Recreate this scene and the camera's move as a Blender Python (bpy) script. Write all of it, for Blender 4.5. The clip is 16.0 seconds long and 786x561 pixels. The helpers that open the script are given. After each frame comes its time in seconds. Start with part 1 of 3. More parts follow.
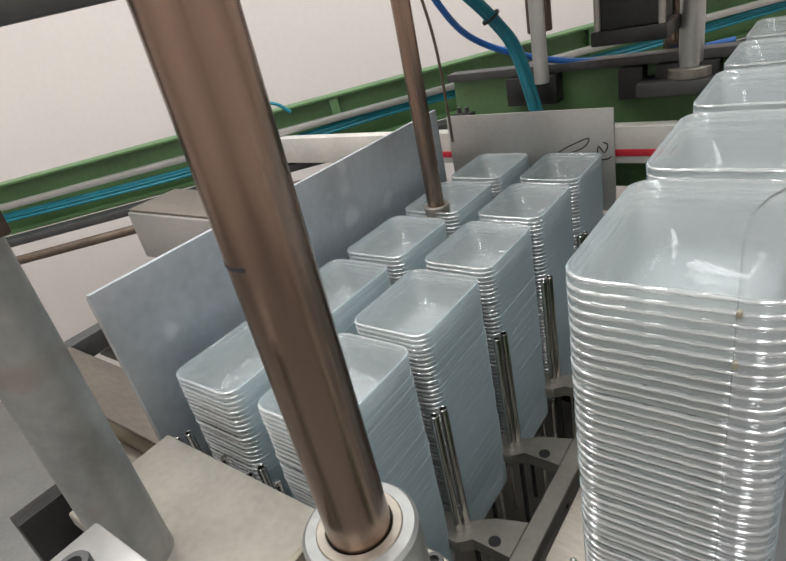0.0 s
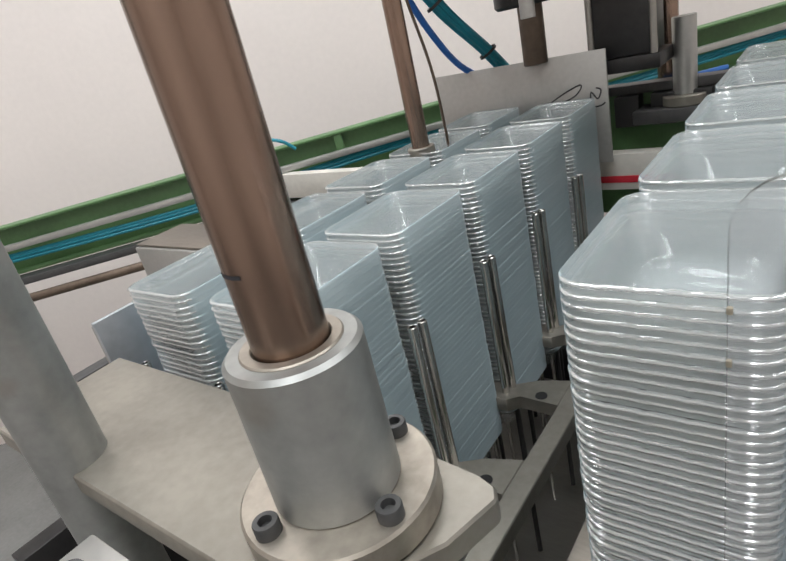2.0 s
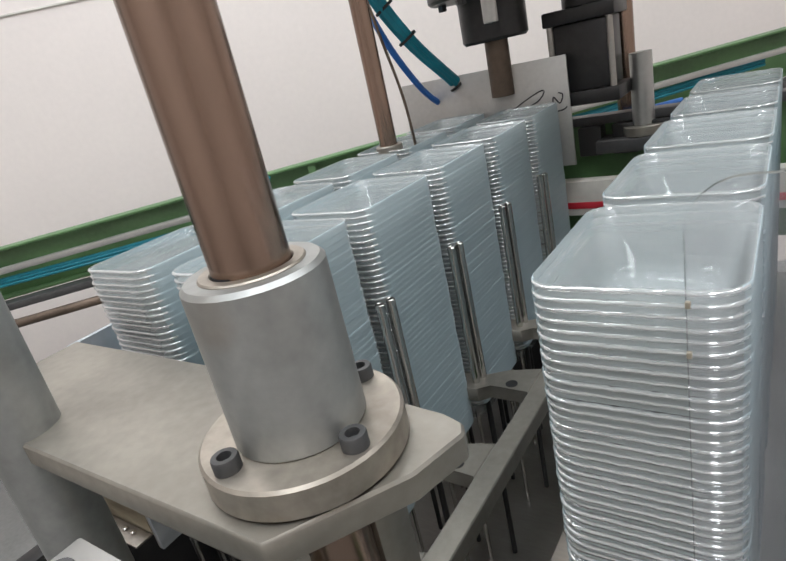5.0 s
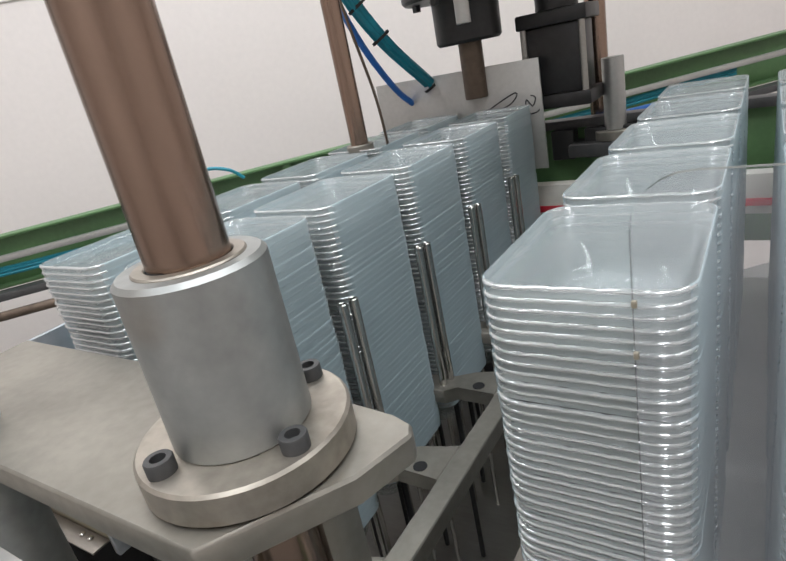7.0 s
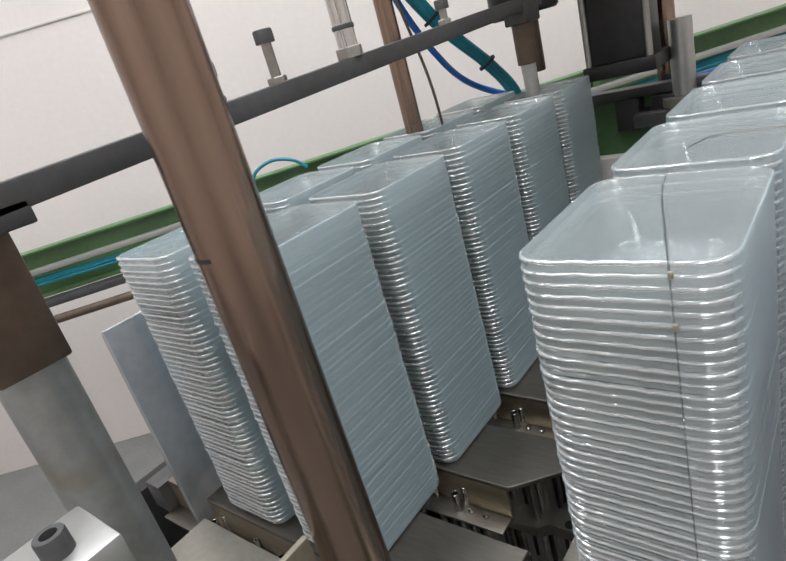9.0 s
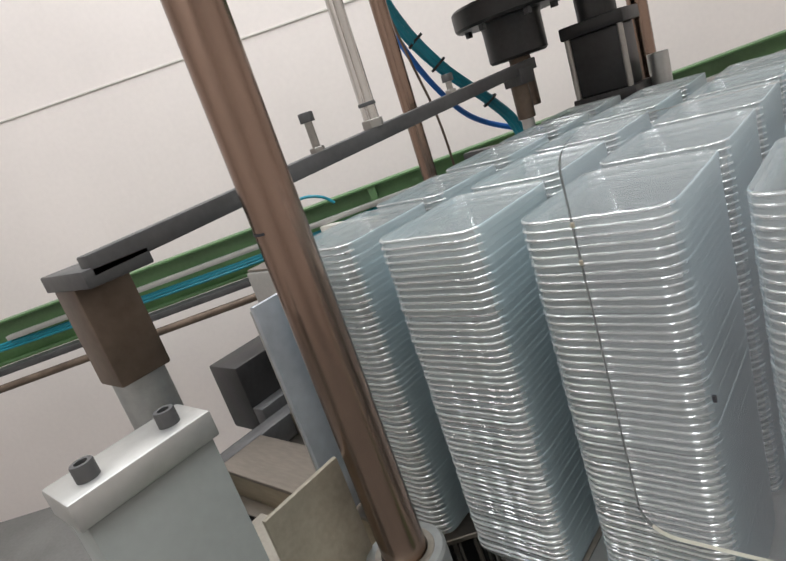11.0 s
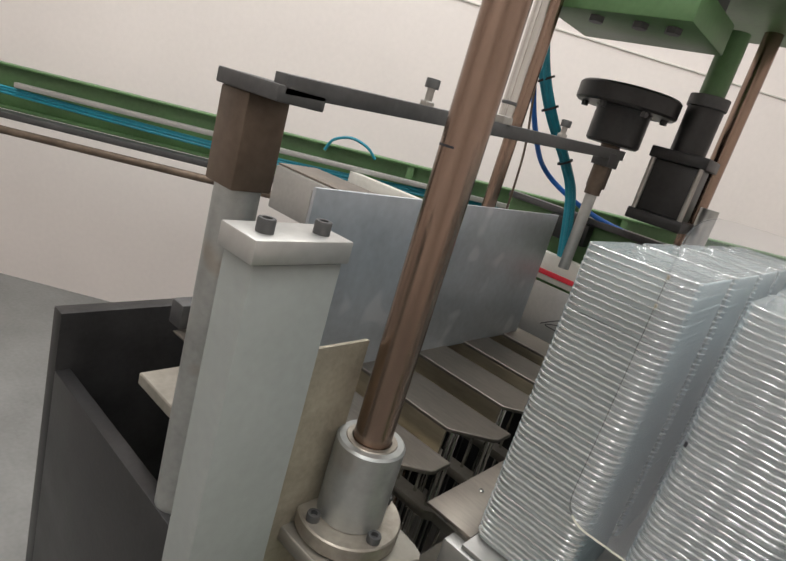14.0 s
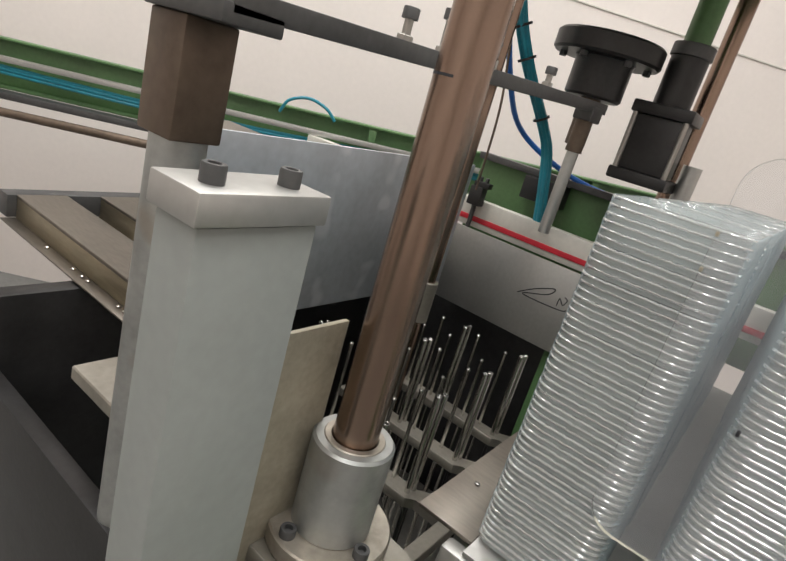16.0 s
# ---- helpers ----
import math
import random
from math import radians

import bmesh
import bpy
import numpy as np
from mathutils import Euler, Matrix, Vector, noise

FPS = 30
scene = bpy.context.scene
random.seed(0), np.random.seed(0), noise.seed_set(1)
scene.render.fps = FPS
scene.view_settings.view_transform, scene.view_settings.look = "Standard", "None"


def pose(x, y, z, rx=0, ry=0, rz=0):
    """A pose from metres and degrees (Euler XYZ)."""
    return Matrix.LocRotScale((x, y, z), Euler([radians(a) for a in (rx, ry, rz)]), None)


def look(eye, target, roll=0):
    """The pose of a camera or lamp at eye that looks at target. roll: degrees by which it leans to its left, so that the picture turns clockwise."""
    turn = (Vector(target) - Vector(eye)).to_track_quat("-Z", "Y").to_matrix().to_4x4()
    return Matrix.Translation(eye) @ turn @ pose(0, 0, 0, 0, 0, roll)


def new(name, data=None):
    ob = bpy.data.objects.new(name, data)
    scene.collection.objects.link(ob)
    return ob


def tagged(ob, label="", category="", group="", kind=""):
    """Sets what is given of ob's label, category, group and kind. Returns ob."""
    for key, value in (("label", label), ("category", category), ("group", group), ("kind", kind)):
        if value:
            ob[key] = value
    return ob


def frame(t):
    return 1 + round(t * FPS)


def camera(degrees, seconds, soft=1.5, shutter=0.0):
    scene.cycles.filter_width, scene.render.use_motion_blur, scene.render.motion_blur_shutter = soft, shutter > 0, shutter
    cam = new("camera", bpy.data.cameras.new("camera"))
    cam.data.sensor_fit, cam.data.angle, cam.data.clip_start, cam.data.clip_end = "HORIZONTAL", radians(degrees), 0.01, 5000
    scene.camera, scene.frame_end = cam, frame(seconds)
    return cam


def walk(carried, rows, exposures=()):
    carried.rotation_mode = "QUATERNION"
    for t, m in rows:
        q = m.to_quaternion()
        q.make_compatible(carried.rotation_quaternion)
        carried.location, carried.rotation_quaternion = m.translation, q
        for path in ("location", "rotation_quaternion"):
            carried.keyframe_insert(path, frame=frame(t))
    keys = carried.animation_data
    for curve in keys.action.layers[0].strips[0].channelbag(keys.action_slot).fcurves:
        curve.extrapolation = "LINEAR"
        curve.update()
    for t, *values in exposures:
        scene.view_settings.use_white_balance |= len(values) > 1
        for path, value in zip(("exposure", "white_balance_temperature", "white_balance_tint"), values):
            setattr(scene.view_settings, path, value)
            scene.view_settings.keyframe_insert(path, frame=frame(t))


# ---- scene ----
cam = camera(69.27, 16.0)

PATH = [
    (0, (0.2519, -0.1874, 0.5684), (-0.3353, 0.4844, 0.1169), -12.86),
    (0.5, (0.2490, -0.1912, 0.5631), (-0.3404, 0.4870, 0.1241), -12.50),
    (1, (0.2551, -0.1865, 0.5610), (-0.3430, 0.4916, 0.1338), -13.30),
    (1.5, (0.2520, -0.1991, 0.5606), (-0.3517, 0.4830, 0.1481), -13.33),
    (2, (0.2632, -0.1943, 0.5536), (-0.3411, 0.4994, 0.1617), -13.81),
    (2.5, (0.2799, -0.2110, 0.5558), (-0.3207, 0.4986, 0.1873), -13.99),
    (3, (0.2728, -0.2072, 0.5423), (-0.3219, 0.5156, 0.1904), -13.83),
    (5.5, (0.2695, -0.2187, 0.5465), (-0.2915, 0.5300, 0.1933), -12.74),
    (6, (0.2730, -0.2152, 0.5453), (-0.2805, 0.5388, 0.1917), -12.42),
    (6.5, (0.2759, -0.2116, 0.5444), (-0.2703, 0.5475, 0.1902), -12.03),
    (7, (0.2818, -0.1994, 0.5344), (-0.2591, 0.5638, 0.1809), -11.77),
    (7.5, (0.2795, -0.2049, 0.5352), (-0.2616, 0.5559, 0.1770), -11.75),
    (8, (0.2789, -0.2049, 0.5332), (-0.2665, 0.5523, 0.1738), -11.60),
    (8.5, (0.2750, -0.2059, 0.5308), (-0.2832, 0.5416, 0.1707), -12.36),
    (9, (0.3044, -0.1962, 0.5305), (-0.3334, 0.4889, 0.1786), -16.15),
    (11.5, (0.4385, -0.3381, 0.5105), (-0.2282, 0.3660, 0.2660), -18.55),
    (12, (0.4774, -0.3733, 0.5040), (-0.1508, 0.3722, 0.2812), -16.87),
    (12.5, (0.5648, -0.4780, 0.4700), (-0.0285, 0.3016, 0.2700), -11.87),
    (13, (0.5281, -0.5332, 0.4419), (-0.0365, 0.2666, 0.2382), -3.66),
    (13.5, (0.4931, -0.5273, 0.4566), (-0.1110, 0.2329, 0.2177), 6.29),
    (14, (0.3720, -0.5252, 0.4722), (-0.2206, 0.2302, 0.1924), 16.39),
    (14.5, (0.3373, -0.5011, 0.4608), (-0.2307, 0.2720, 0.1783), 18.09),
    (15, (0.2965, -0.4670, 0.4395), (-0.2557, 0.3140, 0.1476), 16.11),
    (15.5, (0.2841, -0.4696, 0.4335), (-0.2481, 0.3210, 0.1305), 16.16),
    (16, (0.2827, -0.4477, 0.4268), (-0.2375, 0.3494, 0.1202), 16.24),
]
walk(cam, [(t, look(eye, target, roll)) for t, eye, target, roll in PATH],
     exposures=[(0, 0, 6250, 10), (2.5, 0, 6100, 10), (9.2, 0, 6000, 10), (11.3, -0.1, 6150, 10), (12.5, -0.15, 6200, 10), (14, -0.05, 6350, 10), (16, 0.05, 6450, 10)])

# ---------------------------------------------------------------- light
world = bpy.data.worlds.new("hall_air")
scene.world = world
world.use_nodes = True
world.node_tree.nodes["Background"].inputs[0].default_value = (0.80, 0.85, 0.92, 1)
world.node_tree.nodes["Background"].inputs[1].default_value = 0.25


def lamp(x, y, z, sx, sy, watts, colour=(1.0, 0.985, 0.96)):
    data = bpy.data.lights.new("tube_light", "AREA")
    data.shape, data.size, data.size_y, data.energy, data.color = "RECTANGLE", sx, sy, watts, colour
    ob = new("tube_light", data)
    ob.matrix_world = pose(x, y, z)
    return ob


for lx, ly in ((-1.6, -0.6), (0.6, -0.4), (-0.9, 1.5), (1.6, 1.2), (-2.6, 1.8), (0.8, -2.6)):
    lamp(lx, ly, 3.35, 0.7, 2.2, 49)


# ---------------------------------------------------------------- materials
def material(name, colour, rough=0.5, metal=0.0, vary=0.12, scale=6.0, bump=0.0, fine=60.0, stretch=(1, 1, 1), alpha=1.0, spec=0.5,
             tint=None, spots=0.0, spot_colour=(0.5, 0.5, 0.5), coat=0.0):
    m = bpy.data.materials.new(name)
    m.use_nodes = True
    n, l = m.node_tree.nodes, m.node_tree.links
    b = n["Principled BSDF"]
    b.inputs["Metallic"].default_value = metal
    b.inputs["Alpha"].default_value = alpha
    b.inputs["Specular IOR Level"].default_value = spec
    b.inputs["Coat Weight"].default_value = coat
    co = n.new("ShaderNodeTexCoord")
    mp = n.new("ShaderNodeMapping")
    mp.inputs["Scale"].default_value = stretch
    l.new(co.outputs["Object"], mp.inputs["Vector"])
    big = n.new("ShaderNodeTexNoise")
    big.inputs["Scale"].default_value = scale
    big.inputs["Detail"].default_value = 5
    l.new(mp.outputs[0], big.inputs["Vector"])
    small = n.new("ShaderNodeTexNoise")
    small.inputs["Scale"].default_value = fine
    small.inputs["Detail"].default_value = 3
    l.new(mp.outputs[0], small.inputs["Vector"])
    ramp = n.new("ShaderNodeValToRGB")
    dark = tuple(c * (1 - 2.2 * vary) for c in colour)
    lite = tint or tuple(min(1.0, c * (1 + vary)) for c in colour)
    ramp.color_ramp.elements[0].position, ramp.color_ramp.elements[0].color = 0.28, (*dark, 1)
    ramp.color_ramp.elements[1].position, ramp.color_ramp.elements[1].color = 0.72, (*lite, 1)
    add = n.new("ShaderNodeMath")
    add.operation = "MULTIPLY_ADD"
    add.inputs[1].default_value = 0.35
    l.new(small.outputs["Fac"], add.inputs[0])
    off = n.new("ShaderNodeMath")
    off.operation = "MULTIPLY_ADD"
    off.inputs[1].default_value, off.inputs[2].default_value = 0.9, -0.12
    l.new(big.outputs["Fac"], off.inputs[0])
    l.new(off.outputs[0], add.inputs[2])
    l.new(add.outputs[0], ramp.inputs["Fac"])
    out = ramp.outputs["Color"]
    if spots:
        vo = n.new("ShaderNodeTexNoise")
        vo.inputs["Scale"].default_value = 11
        vo.inputs["Detail"].default_value = 1
        l.new(co.outputs["Object"], vo.inputs["Vector"])
        sr = n.new("ShaderNodeValToRGB")
        sr.color_ramp.elements[0].position, sr.color_ramp.elements[0].color = 0.62, (0, 0, 0, 1)
        sr.color_ramp.elements[1].position, sr.color_ramp.elements[1].color = 0.70, (spots, spots, spots, 1)
        l.new(vo.outputs["Fac"], sr.inputs["Fac"])
        mx = n.new("ShaderNodeMixRGB")
        mx.inputs["Color2"].default_value = (*spot_colour, 1)
        l.new(sr.outputs["Color"], mx.inputs["Fac"])
        l.new(out, mx.inputs["Color1"])
        out = mx.outputs["Color"]
    l.new(out, b.inputs["Base Color"])
    rr = n.new("ShaderNodeMath")
    rr.operation = "MULTIPLY_ADD"
    rr.inputs[1].default_value, rr.inputs[2].default_value = 0.25, max(0.02, rough - 0.12)
    l.new(big.outputs["Fac"], rr.inputs[0])
    l.new(rr.outputs[0], b.inputs["Roughness"])
    if bump:
        bp = n.new("ShaderNodeBump")
        bp.inputs["Strength"].default_value = bump
        bp.inputs["Distance"].default_value = 0.002
        l.new(small.outputs["Fac"], bp.inputs["Height"])
        l.new(bp.outputs[0], b.inputs["Normal"])
    return m


# the brown that chrome would reflect is put into its base colour
CHROME = material("worn_chrome_brown_sheen", (0.30, 0.215, 0.168), 0.24, 1.0, 0.10, 5, 0.05, 90, (1, 1, 0.15))
STEEL = material("brushed_steel", (0.40, 0.385, 0.355), 0.44, 1.0, 0.10, 7, 0.08, 160, (0.2, 1, 1))
BRIGHT = material("stainless_tube", (0.62, 0.61, 0.58), 0.18, 1.0, 0.06, 8, 0.02, 120, (1, 1, 0.1))
DULL = material("dull_rolled_steel", (0.24, 0.215, 0.185), 0.42, 0.9, 0.16, 7, 0.08, 160, (0.2, 1, 1))
SLEEVE = material("grey_cast_sleeve", (0.40, 0.41, 0.395), 0.44, 0.75, 0.14, 9, 0.15, 80, spots=0.5, spot_colour=(0.30, 0.25, 0.19))
FLANGE = material("oily_steel_flange", (0.44, 0.40, 0.34), 0.42, 0.8, 0.20, 14, 0.1, 90, spots=0.7, spot_colour=(0.20, 0.14, 0.09))
BRASSY = material("yellowish_steel_edge", (0.40, 0.35, 0.25), 0.38, 0.9, 0.15, 12, 0.08, 120, (0.2, 1, 1))
FORK = material("tarnished_steel_plate", (0.31, 0.29, 0.25), 0.45, 0.7, 0.12, 10, 0.1, 90)
PUSHER = material("spotted_aluminium", (0.52, 0.56, 0.60), 0.42, 0.75, 0.10, 5, 0.1, 60, spots=0.75, spot_colour=(0.72, 0.74, 0.77))
SHEET = material("dull_aluminium_sheet", (0.50, 0.50, 0.48), 0.42, 0.8, 0.08, 5, 0.05, 90)
DARK = material("blackened_steel", (0.035, 0.034, 0.034), 0.40, 0.4, 0.2, 9, 0.1, 90)
IRON = material("dark_grey_steel", (0.10, 0.10, 0.10), 0.5, 0.5, 0.15, 9, 0.1, 90)
BROWN = material("brown_oxide_steel", (0.16, 0.12, 0.09), 0.5, 0.6, 0.2, 9, 0.1, 60)
GREEN = material("green_machine_paint", (0.10, 0.20, 0.078), 0.45, 0.0, 0.12, 5, 0.05, 80)
GREY = material("grey_machine_paint", (0.28, 0.30, 0.285), 0.45, 0.0, 0.06, 5, 0.05, 80)
TAN = material("rusty_tan_plate", (0.34, 0.31, 0.24), 0.6, 0.3, 0.15, 16, 0.3, 120)
WALL = material("cream_wall_paint", (0.82, 0.76, 0.72), 0.85, 0.0, 0.03, 1.2, 0.05, 40)
CEIL = material("white_ceiling", (0.80, 0.79, 0.76), 0.9, 0.0, 0.03, 1.2)
FLOOR = material("concrete_floor", (0.24, 0.24, 0.23), 0.7, 0.0, 0.12, 3, 0.2, 60)
RED = material("red_tape", (0.62, 0.03, 0.05), 0.45, 0.0, 0.08, 9)
WHITE = material("white_rail_paint", (0.66, 0.64, 0.58), 0.5, 0.0, 0.08, 6)
KNOB = material("dark_red_knob", (0.085, 0.004, 0.011), 0.26, 0.0, 0.10, 9, coat=0.25)
TEAL = material("teal_hose", (0.02, 0.25, 0.33), 0.4, 0.0, 0.1, 20)
BLUE = material("blue_hose", (0.03, 0.16, 0.55), 0.4, 0.0, 0.1, 20)
BLACK = material("black_rubber", (0.02, 0.02, 0.02), 0.5, 0.0, 0.1, 20)
INK = material("black_marker", (0.03, 0.03, 0.035), 0.6, 0.0, 0.05, 30)


def clear_plastic(name, colour, alpha, rough, spec=0.5, coat=0.0, vary=0.0, wobble=0.0):
    m = bpy.data.materials.new(name)
    m.use_nodes = True
    n, l = m.node_tree.nodes, m.node_tree.links
    b = n["Principled BSDF"]
    b.inputs["Base Color"].default_value = (*colour, 1)
    b.inputs["Roughness"].default_value = rough
    b.inputs["Alpha"].default_value = alpha
    b.inputs["Specular IOR Level"].default_value = spec
    b.inputs["Coat Weight"].default_value = coat
    b.inputs["Coat Roughness"].default_value = 0.04
    if vary:
        info = n.new("ShaderNodeObjectInfo")
        hs = n.new("ShaderNodeHueSaturation")
        hs.inputs["Color"].default_value = (*colour, 1)
        mr = n.new("ShaderNodeMapRange")
        mr.inputs["To Min"].default_value, mr.inputs["To Max"].default_value = 1 - vary, 1 + vary
        l.new(info.outputs["Random"], mr.inputs["Value"])
        l.new(mr.outputs[0], hs.inputs["Value"])
        l.new(hs.outputs[0], b.inputs["Base Color"])
    if wobble:
        co = n.new("ShaderNodeTexCoord")
        no = n.new("ShaderNodeTexNoise")
        no.inputs["Scale"].default_value = 14
        bp = n.new("ShaderNodeBump")
        bp.inputs["Strength"].default_value, bp.inputs["Distance"].default_value = wobble, 0.004
        l.new(co.outputs["Object"], no.inputs["Vector"])
        l.new(no.outputs["Fac"], bp.inputs["Height"])
        l.new(bp.outputs[0], b.inputs["Normal"])
    return m


TRAY_WALL = clear_plastic("clear_tray_wall", (0.60, 0.66, 0.66), 0.25, 0.08, 0.9, 0.5, 0.04)
TRAY_RIM = clear_plastic("clear_tray_side", (0.455, 0.56, 0.59), 0.64, 0.34, 0.4, 0.1, 0.02)
TRAY_SKIRT = clear_plastic("clear_tray_skirt", (0.54, 0.605, 0.61), 0.55, 0.12, 0.9, 0.8, 0.05)
TRAY_SKIRT.node_tree.nodes["Principled BSDF"].inputs["IOR"].default_value = 1.8
TRAY_BEAD = clear_plastic("clear_tray_bead", (0.57, 0.62, 0.62), 0.76, 0.10, 1.0, 1.0, 0.06)
TRAY_BEAD.node_tree.nodes["Principled BSDF"].inputs["IOR"].default_value = 3.0
ACRYL = clear_plastic("acrylic_sheet", (0.82, 0.86, 0.91), 0.085, 0.03, 0.5)
# edges of one clear sheet, their shade and gleam put into two colours
ACEDGE_SHADED = clear_plastic("acrylic_edge_shaded", (0.11, 0.12, 0.11), 0.9, 0.2)
ACEDGE_LIT = clear_plastic("acrylic_edge_lit", (0.72, 0.70, 0.56), 0.85, 0.2)


# ---------------------------------------------------------------- mesh helpers
def finish(name, bm, mat, parent=None, label="", smooth=True):
    me = bpy.data.meshes.new(name)
    bmesh.ops.recalc_face_normals(bm, faces=bm.faces)
    bm.to_mesh(me)
    bm.free()
    me.materials.append(mat)
    if smooth:
        me.polygons.foreach_set("use_smooth", [True] * len(me.polygons))
        me.set_sharp_from_angle(angle=radians(35))
    ob = new(name, me)
    if parent:
        ob.parent = parent
    if label:
        ob["label"] = label
    return ob


def part(name, bm, mat, parent, label=""):
    return finish(name, bm, mat, parent, label)


def thing(name, label, category, x=0.0, y=0.0, z=0.0, group="", kind=""):
    ob = new(name)
    ob.matrix_basis = pose(x, y, z)
    ob.empty_display_size = 0.05
    return tagged(ob, label, category, group, kind)


def box(x0, x1, y0, y1, z0, z1, bevel=0.0015, bm=None):
    bm = bm or bmesh.new()
    made = bmesh.ops.create_cube(bm, size=1.0)["verts"]
    for v in made:
        v.co = Vector((x0 + (v.co.x + 0.5) * (x1 - x0), y0 + (v.co.y + 0.5) * (y1 - y0), z0 + (v.co.z + 0.5) * (z1 - z0)))
    if bevel:
        edges = list({e for v in made for e in v.link_edges})
        bmesh.ops.bevel(bm, geom=edges, offset=bevel, segments=2, profile=0.5, affect="EDGES")
    return bm


def lathe(profile, n=32, m=None, bm=None):
    """A body turned about z from (radius, z) pairs."""
    bm = bm or bmesh.new()
    m = m or Matrix.Identity(4)
    rings = []
    for r, z in profile:
        if r < 1e-6:
            rings.append([bm.verts.new(m @ Vector((0, 0, z)))])
        else:
            rings.append([bm.verts.new(m @ Vector((r * math.cos(2 * math.pi * k / n), r * math.sin(2 * math.pi * k / n), z))) for k in range(n)])
    for a, b in zip(rings, rings[1:]):
        for k in range(n):
            q = (k + 1) % n
            if len(a) == 1 and len(b) > 1:
                bm.faces.new((a[0], b[k], b[q]))
            elif len(b) == 1 and len(a) > 1:
                bm.faces.new((a[k], a[q], b[0]))
            elif len(a) > 1:
                bm.faces.new((a[k], a[q], b[q], b[k]))
    return bm


def rod(r, z0, z1, x=0.0, y=0.0, n=24, c=0.001, bm=None):
    return lathe([(0, z0), (r - c, z0), (r, z0 + c), (r, z1 - c), (r - c, z1), (0, z1)], n, Matrix.Translation((x, y, 0)), bm)


def tube(r, inner, z0, z1, x=0.0, y=0.0, n=24, c=0.001, bm=None):
    return lathe([(inner, z0), (r - c, z0), (r, z0 + c), (r, z1 - c), (r - c, z1), (inner + c, z1), (inner, z1 - c), (inner, z0)], n, Matrix.Translation((x, y, 0)), bm)


def prism(points, z0, z1, bevel=0.0):
    """An outline in the plan, raised from z0 to z1."""
    bm = bmesh.new()
    low = [bm.verts.new((x, y, z0)) for x, y in points]
    top = [bm.verts.new((x, y, z1)) for x, y in points]
    bm.faces.new(low[::-1])
    bm.faces.new(top)
    n = len(points)
    for k in range(n):
        bm.faces.new((low[k], low[(k + 1) % n], top[(k + 1) % n], top[k]))
    if bevel:
        bmesh.ops.bevel(bm, geom=bm.edges[:], offset=bevel, segments=1, affect="EDGES")
    return bm


def hose(name, points, r, mat, parent=None, label="", n=8, steps=8):
    """A round hose along a smooth curve through the points."""
    pts = [Vector(p) for p in points]
    path = []
    for k in range(len(pts) - 1):
        p0, p1, p2, p3 = pts[max(k - 1, 0)], pts[k], pts[k + 1], pts[min(k + 2, len(pts) - 1)]
        for s in range(steps):
            t = s / steps
            path.append(0.5 * ((2 * p1) + (p2 - p0) * t + (2 * p0 - 5 * p1 + 4 * p2 - p3) * t * t + (3 * p1 - p0 - 3 * p2 + p3) * t ** 3))
    path.append(pts[-1])
    bm = bmesh.new()
    rings = []
    for k, p in enumerate(path):
        d = (path[min(k + 1, len(path) - 1)] - path[max(k - 1, 0)]).normalized()
        u = d.cross(Vector((0.3, 0.2, 0.93))).normalized()
        w = d.cross(u)
        rings.append([bm.verts.new(p + r * (u * math.cos(2 * math.pi * j / n) + w * math.sin(2 * math.pi * j / n))) for j in range(n)])
    for a, b in zip(rings, rings[1:]):
        for j in range(n):
            bm.faces.new((a[j], a[(j + 1) % n], b[(j + 1) % n], b[j]))
    bm.faces.new(rings[0][::-1])
    bm.faces.new(rings[-1])
    return finish(name, bm, mat, parent, label)


def capscrew(r, h, x, y, z, mat, parent, name="bolt", label=""):
    """A socket head screw that stands on z."""
    bm = lathe([(0, z + h * 0.45), (r * 0.5, z + h * 0.45), (r * 0.55, z + h), (r * 0.93, z + h), (r, z + h * 0.9), (r, z), (0, z)], 20, Matrix.Translation((x, y, 0)))
    return part(name, bm, mat, parent, label)


# ---------------------------------------------------------------- the hall
def hall():
    def slab(name, label, category, mat, dims):
        return tagged(finish(name, box(*dims, bevel=0), mat), label, category, kind="structure")
    slab("floor", "worn grey concrete factory floor", "floor", FLOOR, (-4.2, 4.2, -4.2, 4.2, -1.1, -1.0))
    slab("ceiling", "plain white hall ceiling", "ceiling", CEIL, (-4.2, 4.2, -4.2, 4.2, 3.6, 3.7))
    slab("wall_east", "plain cream painted hall wall", "wall", WALL, (4.0, 4.15, -4.2, 4.2, -1.0, 3.6))
    slab("wall_south", "plain cream painted hall wall", "wall", WALL, (-4.2, 4.0, -4.15, -4.0, -1.0, 3.6))
    slab("wall_west", "plain cream painted hall wall", "wall", WALL, (-4.15, -4.0, -4.0, 4.2, -1.0, 3.6))
    slab("wall_north", "plain cream painted hall wall", "wall", WALL, (-4.0, 4.0, 4.0, 4.15, -1.0, 3.6))


hall()

# ---------------------------------------------------------------- the tray stacks
TRAY_X, TRAY_Y, PITCH_Y, PITCH_X, STEP, COUNT = 0.130, 0.172, 0.193, 0.172, 0.0078, 53
